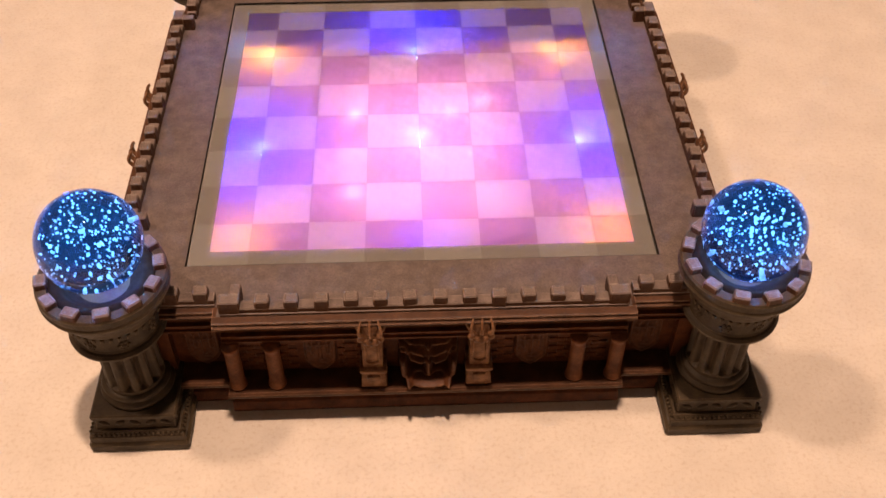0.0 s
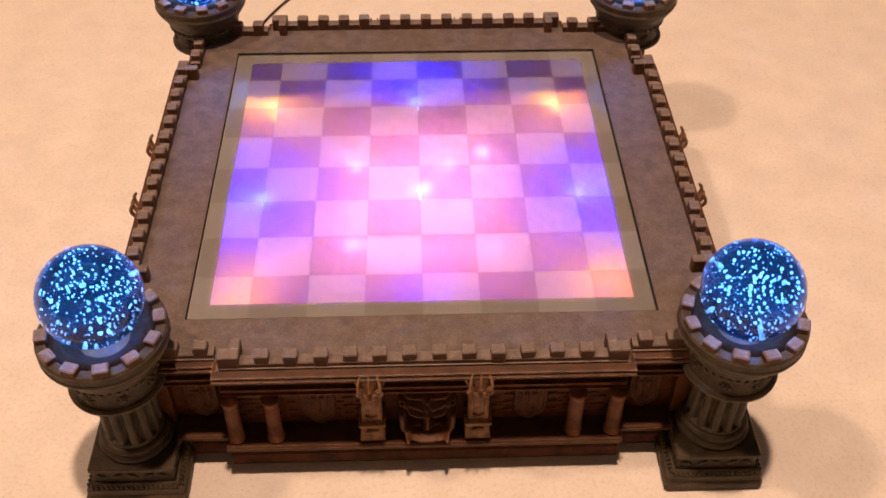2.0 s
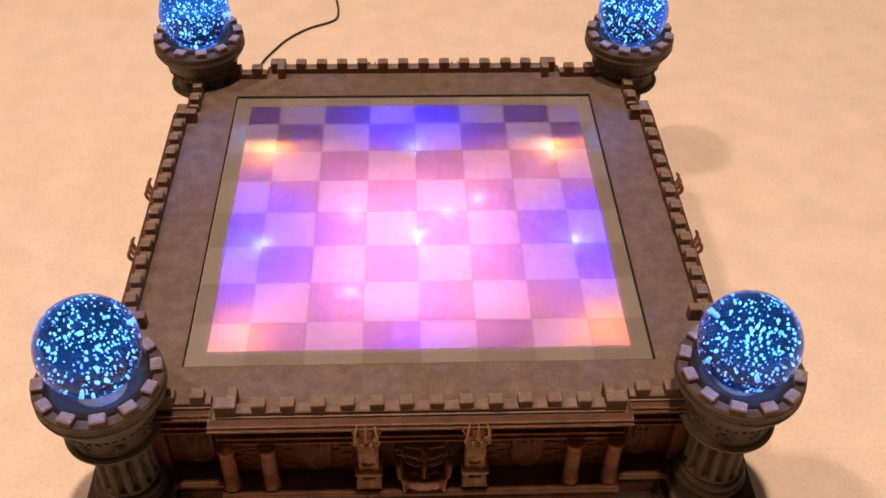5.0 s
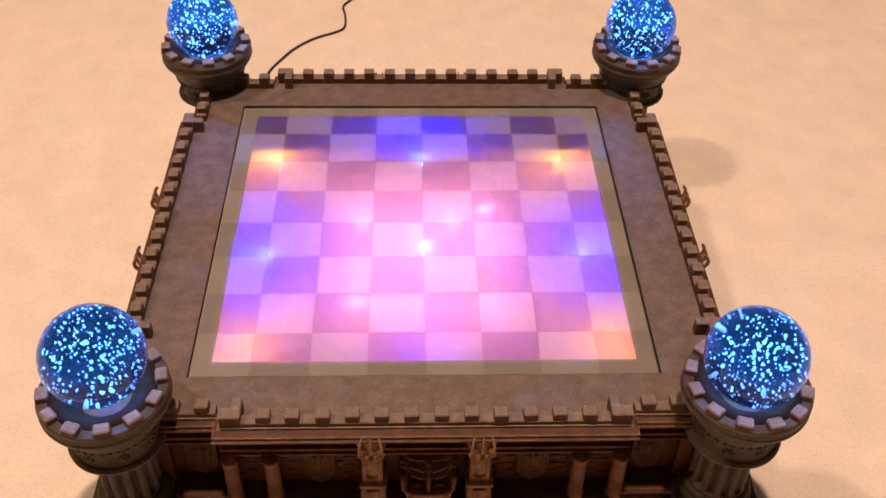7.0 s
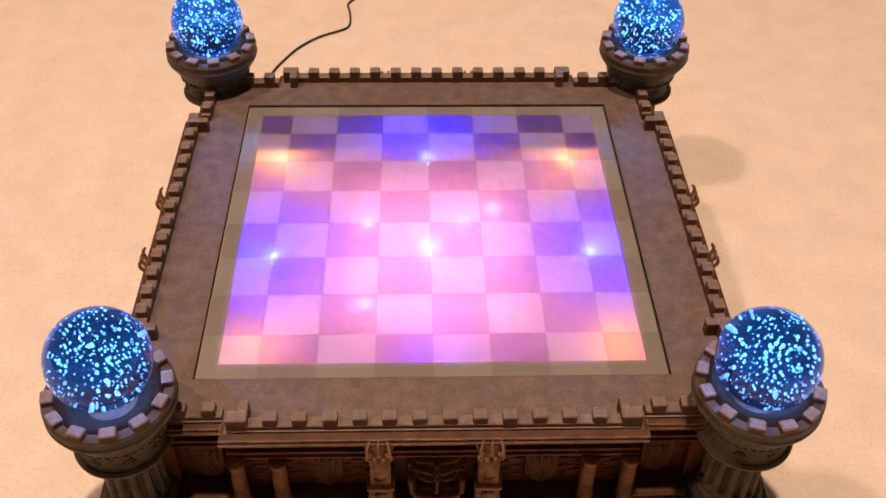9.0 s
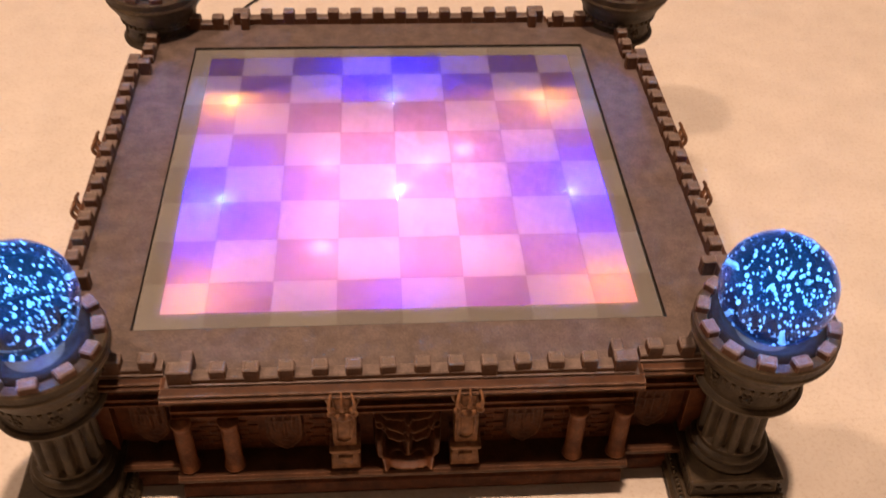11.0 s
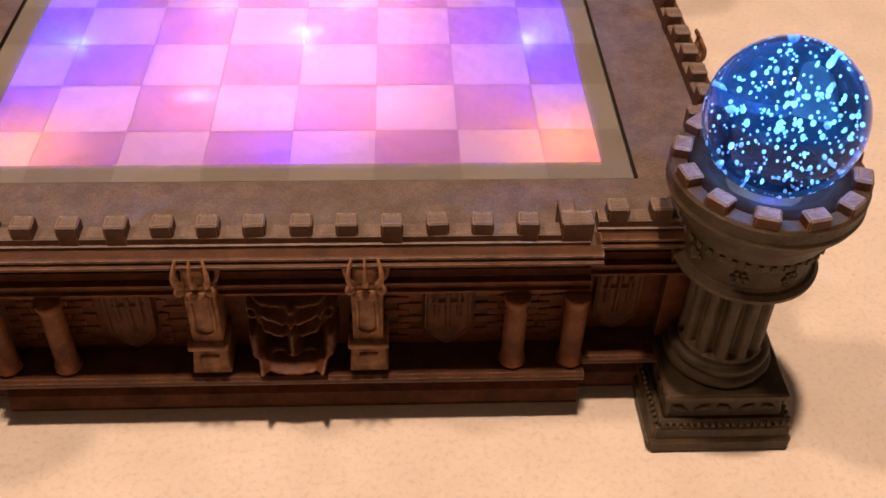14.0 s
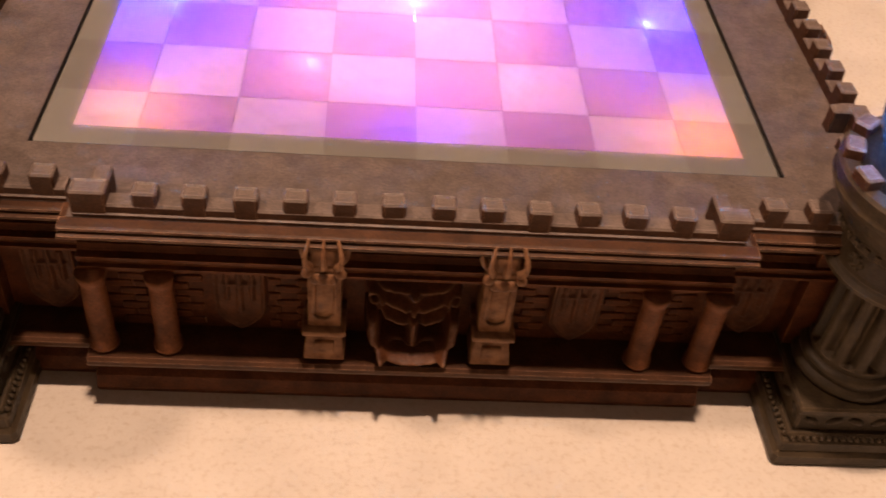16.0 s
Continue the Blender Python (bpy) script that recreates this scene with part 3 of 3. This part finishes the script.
for k in range(4):
    part("corner_block", CORNER, RESIN_DARK, board, "dark inner corner behind a tower", pose(0, 0, 0, 0, 0, 90 * k))

# ---- the four towers
flute = lambda a, z: 1 - 0.20 * abs(math.cos(6 * a)) ** 4 if 0.047 < z < 0.0895 else 1.0
SHAFT = mesh_of("shaft", lathe([(0.0192, 0.0420), (0.0192, 0.0462), (0.0188, 0.0475), (0.0186, 0.0650), (0.0182, 0.0890), (0.0195, 0.0905), (0.0205, 0.0940)], 144, flute), RESIN_OLIVE, False)
TORI = mesh_of("foot_ring", lathe([(0.0215, 0.0325), (0.0236, 0.0333), (0.0243, 0.0352), (0.0236, 0.0371), (0.0218, 0.0379), (0.0212, 0.0389), (0.0222, 0.0399),
                                   (0.0225, 0.0413), (0.0219, 0.0427), (0.0195, 0.0437)], 48), RESIN_OLIVE, True)
CAPITAL = mesh_of("capital", lathe([(0.0190, 0.0905), (0.0282, 0.0910), (0.0297, 0.0923), (0.0299, 0.0940), (0.0284, 0.0956), (0.0268, 0.0962), (0.0262, 0.0978), (0.0262, 0.1065),
                                    (0.0272, 0.1080), (0.0290, 0.1096), (0.0290, 0.1128), (0.0302, 0.1145), (0.0332, 0.1205), (0.0362, 0.1250), (0.0378, 0.1274),
                                    (0.0388, 0.1300), (0.0380, 0.1316), (0.0383, 0.1335), (0.0386, 0.1368), (0.0374, 0.1382), (0.0320, 0.1384), (0.0310, 0.1300)], 72), RESIN_OLIVE, False)
SOCKET = mesh_of("socket", lathe([(0.0100, 0.1250), (0.0309, 0.1302), (0.0309, 0.1388), (0.0240, 0.1386), (0.0228, 0.1306), (0.0100, 0.1296)], 64), GROOVE, True)
PLINTH = mesh_of("tower", box(-0.0328, 0.0328, -0.0328, 0.0328, 0.0, 0.0085, 0.0018), RESIN_OLIVE)
STEPS = [mesh_of("plinth_step", box(-h, h, -h, h, z0, z1, 0.0010, None, f), RESIN_OLIVE)
         for h, z0, z1, f in ((0.0312, 0.0080, 0.0150, 1.0), (0.0292, 0.0145, 0.0180, 1.0), (0.0266, 0.0175, 0.0300, 0.95), (0.0276, 0.0285, 0.0328, 1.0))]
T_MERLON = mesh_of("merlon", sunk_top(box(0.0302, 0.0379, -0.0050, 0.0050, 0.1374, 0.1430, 0.0009, taper=0.94), 0.0012, 0.0004), RESIN_MERLON)
tone_by_facing(T_MERLON, RESIN_MERLON, RESIN_MID)
BEAD = mesh_of("bead", blob((0, 0, 0), (0.0013, 0.0013, 0.0016), None, sub=1), RESIN_OLIVE, True)
DENTIL = mesh_of("dentil", box(0.0274, 0.0300, -0.0011, 0.0011, 0.1098, 0.1126, 0.0003), RESIN_OLIVE)
own = blob((0.0262, 0, 0.1018), (0.0016, 0.0022, 0.0022), None, sub=1)
for n in range(6):
    a = n * math.pi / 3
    blob((0.0261, 0.0027 * math.cos(a), 0.1018 + 0.0027 * math.sin(a)), (0.0012, 0.0015, 0.0015), own, sub=1)
ROSETTE = mesh_of("rosette", own, RESIN_OLIVE, True)
LEAF = mesh_of("leaf", blob((0, 0, 0), (0.0045, 0.0014, 0.0022), None, sub=1), RESIN_OLIVE, True)

TOWERS = [(0.1905, 0.1930), (-0.1865, 0.1930), (-0.1905, -0.1920), (0.1922, -0.1925)]
for k, (x, y) in enumerate(TOWERS):
    tower = part("tower", PLINTH, RESIN_OLIVE, board, "corner tower column with a battlemented head", pose(x, y, 0, 0, 0, 90 * k))
    for step in STEPS:
        part("plinth_step", step, RESIN_OLIVE, tower)
    part("shaft", SHAFT, RESIN_OLIVE, tower, "fluted column shaft")
    part("foot_ring", TORI, RESIN_OLIVE, tower)
    part("capital", CAPITAL, RESIN_OLIVE, tower, "flared round tower head")
    part("socket", SOCKET, GROOVE, tower, "dark cup that holds the ball")
    for n in range(12):
        part("merlon", T_MERLON, RESIN, tower, "", pose(0, 0, 0, 0, 0, 30 * n + 12))
    for n in range(36):
        part("dentil", DENTIL, RESIN_OLIVE, tower, "", pose(0, 0, 0, 0, 0, 10 * n))
    for n in range(8):
        part("rosette", ROSETTE, RESIN_OLIVE, tower, "", pose(0, 0, 0, 0, 0, 45 * n + 22))
    for side in range(4):
        face = pose(0, 0, 0, 0, 0, 90 * side)
        for n in range(18):
            part("bead", BEAD, RESIN_OLIVE, tower, "", face @ pose(-0.0272 + 0.0032 * n, -0.0300, 0.0166))
        for n in range(5):
            part("leaf", LEAF, RESIN_OLIVE, tower, "", face @ pose(-0.0200 + 0.0100 * n, -0.0258, 0.0235, 0, 25 * (-1) ** n, 0))

# ---------------------------------------------------------------- crystal balls
BALL_R, BALL_Z = 0.0302, 0.1602
SPHERE = bmesh.new()
bmesh.ops.create_uvsphere(SPHERE, u_segments=64, v_segments=40, radius=BALL_R)
SPHERE = mesh_of("crystal_ball", SPHERE, CRYSTAL, True)


def bubbles_mesh(count, seed):
    rng = random.Random(seed)
    unit = bmesh.new()
    bmesh.ops.create_icosphere(unit, subdivisions=2, radius=1)
    unit.verts.index_update()
    co = [v.co.copy() for v in unit.verts]
    fa = [[v.index for v in f.verts] for f in unit.faces]
    unit.free()
    verts, faces = [], []
    while count:
        q = Vector((rng.uniform(-1, 1), rng.uniform(-1, 1), rng.uniform(-1, 1)))
        if q.length > 0.93:
            continue
        r = rng.choice((0.0003, 0.0003, 0.0004, 0.0004, 0.0005, 0.0007))
        base = len(verts)
        verts += [q * BALL_R + r * Vector((c.x, c.y, 1.35 * c.z)) for c in co]
        faces += [[base + i for i in f] for f in fa]
        count -= 1
    me = bpy.data.meshes.new("bubbles")
    me.from_pydata(verts, [], faces)
    for f in me.polygons:
        f.use_smooth = True
    me.materials.append(BUBBLE)
    return me


LIFT = (0.0, 0.0, 0.0058, 0.0014)
ICE = (0.42, 0.68, 1.0)
BALLS = [(TOWERS[0], ICE, 21), (TOWERS[1], ICE, 65), (TOWERS[2], ICE, 130), (TOWERS[3], ICE, 200)]
for n, ((bx, by), colour, spin) in enumerate(BALLS):
    ball = new("crystal_ball", SPHERE)
    lift = LIFT[n]
    ball.location = (bx, by, BALL_Z + lift)
    ball.visible_shadow = False
    tagged(ball, label="clear glass ball full of bubbles on a tower, blue glow tinted into the glass", category="glass ball", group="glass balls on the towers")
    part("bubbles", bubbles_mesh(440, 7 + n), BUBBLE, ball, "tiny bright bubbles", pose(0, 0, 0, 0, 0, spin), kind="stuff")
    upward_lamp("ball_light", (bx, by, 0.1330 + lift), 32.0, colour)
    point_lamp("ball_light", (bx + 0.003, by - 0.002, 0.1370 + lift), 0.012, 0.0015, (0.05, 0.12, 1.0))

# ---------------------------------------------------------------- power cord
data = bpy.data.curves.new("power_cord", "CURVE")
data.dimensions, data.bevel_depth, data.bevel_resolution = "3D", 0.0012, 3
sp = data.splines.new("NURBS")
LINE = [(-0.175, 0.200, 0.012), (-0.176, 0.26, 0.003), (-0.172, 0.33, 0.0018), (-0.163, 0.368, 0.0018), (-0.152, 0.392, 0.0018), (-0.140, 0.415, 0.0018), (-0.118, 0.439, 0.0018),
        (-0.092, 0.452, 0.0018), (-0.084, 0.462, 0.0018), (-0.086, 0.495, 0.0018), (-0.091, 0.512, 0.0018), (-0.081, 0.526, 0.0018), (-0.06, 0.56, 0.0018),
        (0.02, 0.72, 0.0018), (0.10, 1.1, 0.0018), (0.12, 1.7, 0.0018), (0.12, 2.45, 0.0018)]
sp.points.add(len(LINE) - 1)
for q, c in zip(sp.points, LINE):
    q.co = (*c, 1)
sp.use_endpoint_u, sp.order_u = True, 3
data.materials.append(RUBBER)
cord = new("power_cord", data)
tagged(cord, label="thin black rubber power cord lying on carpet", category="power cord")
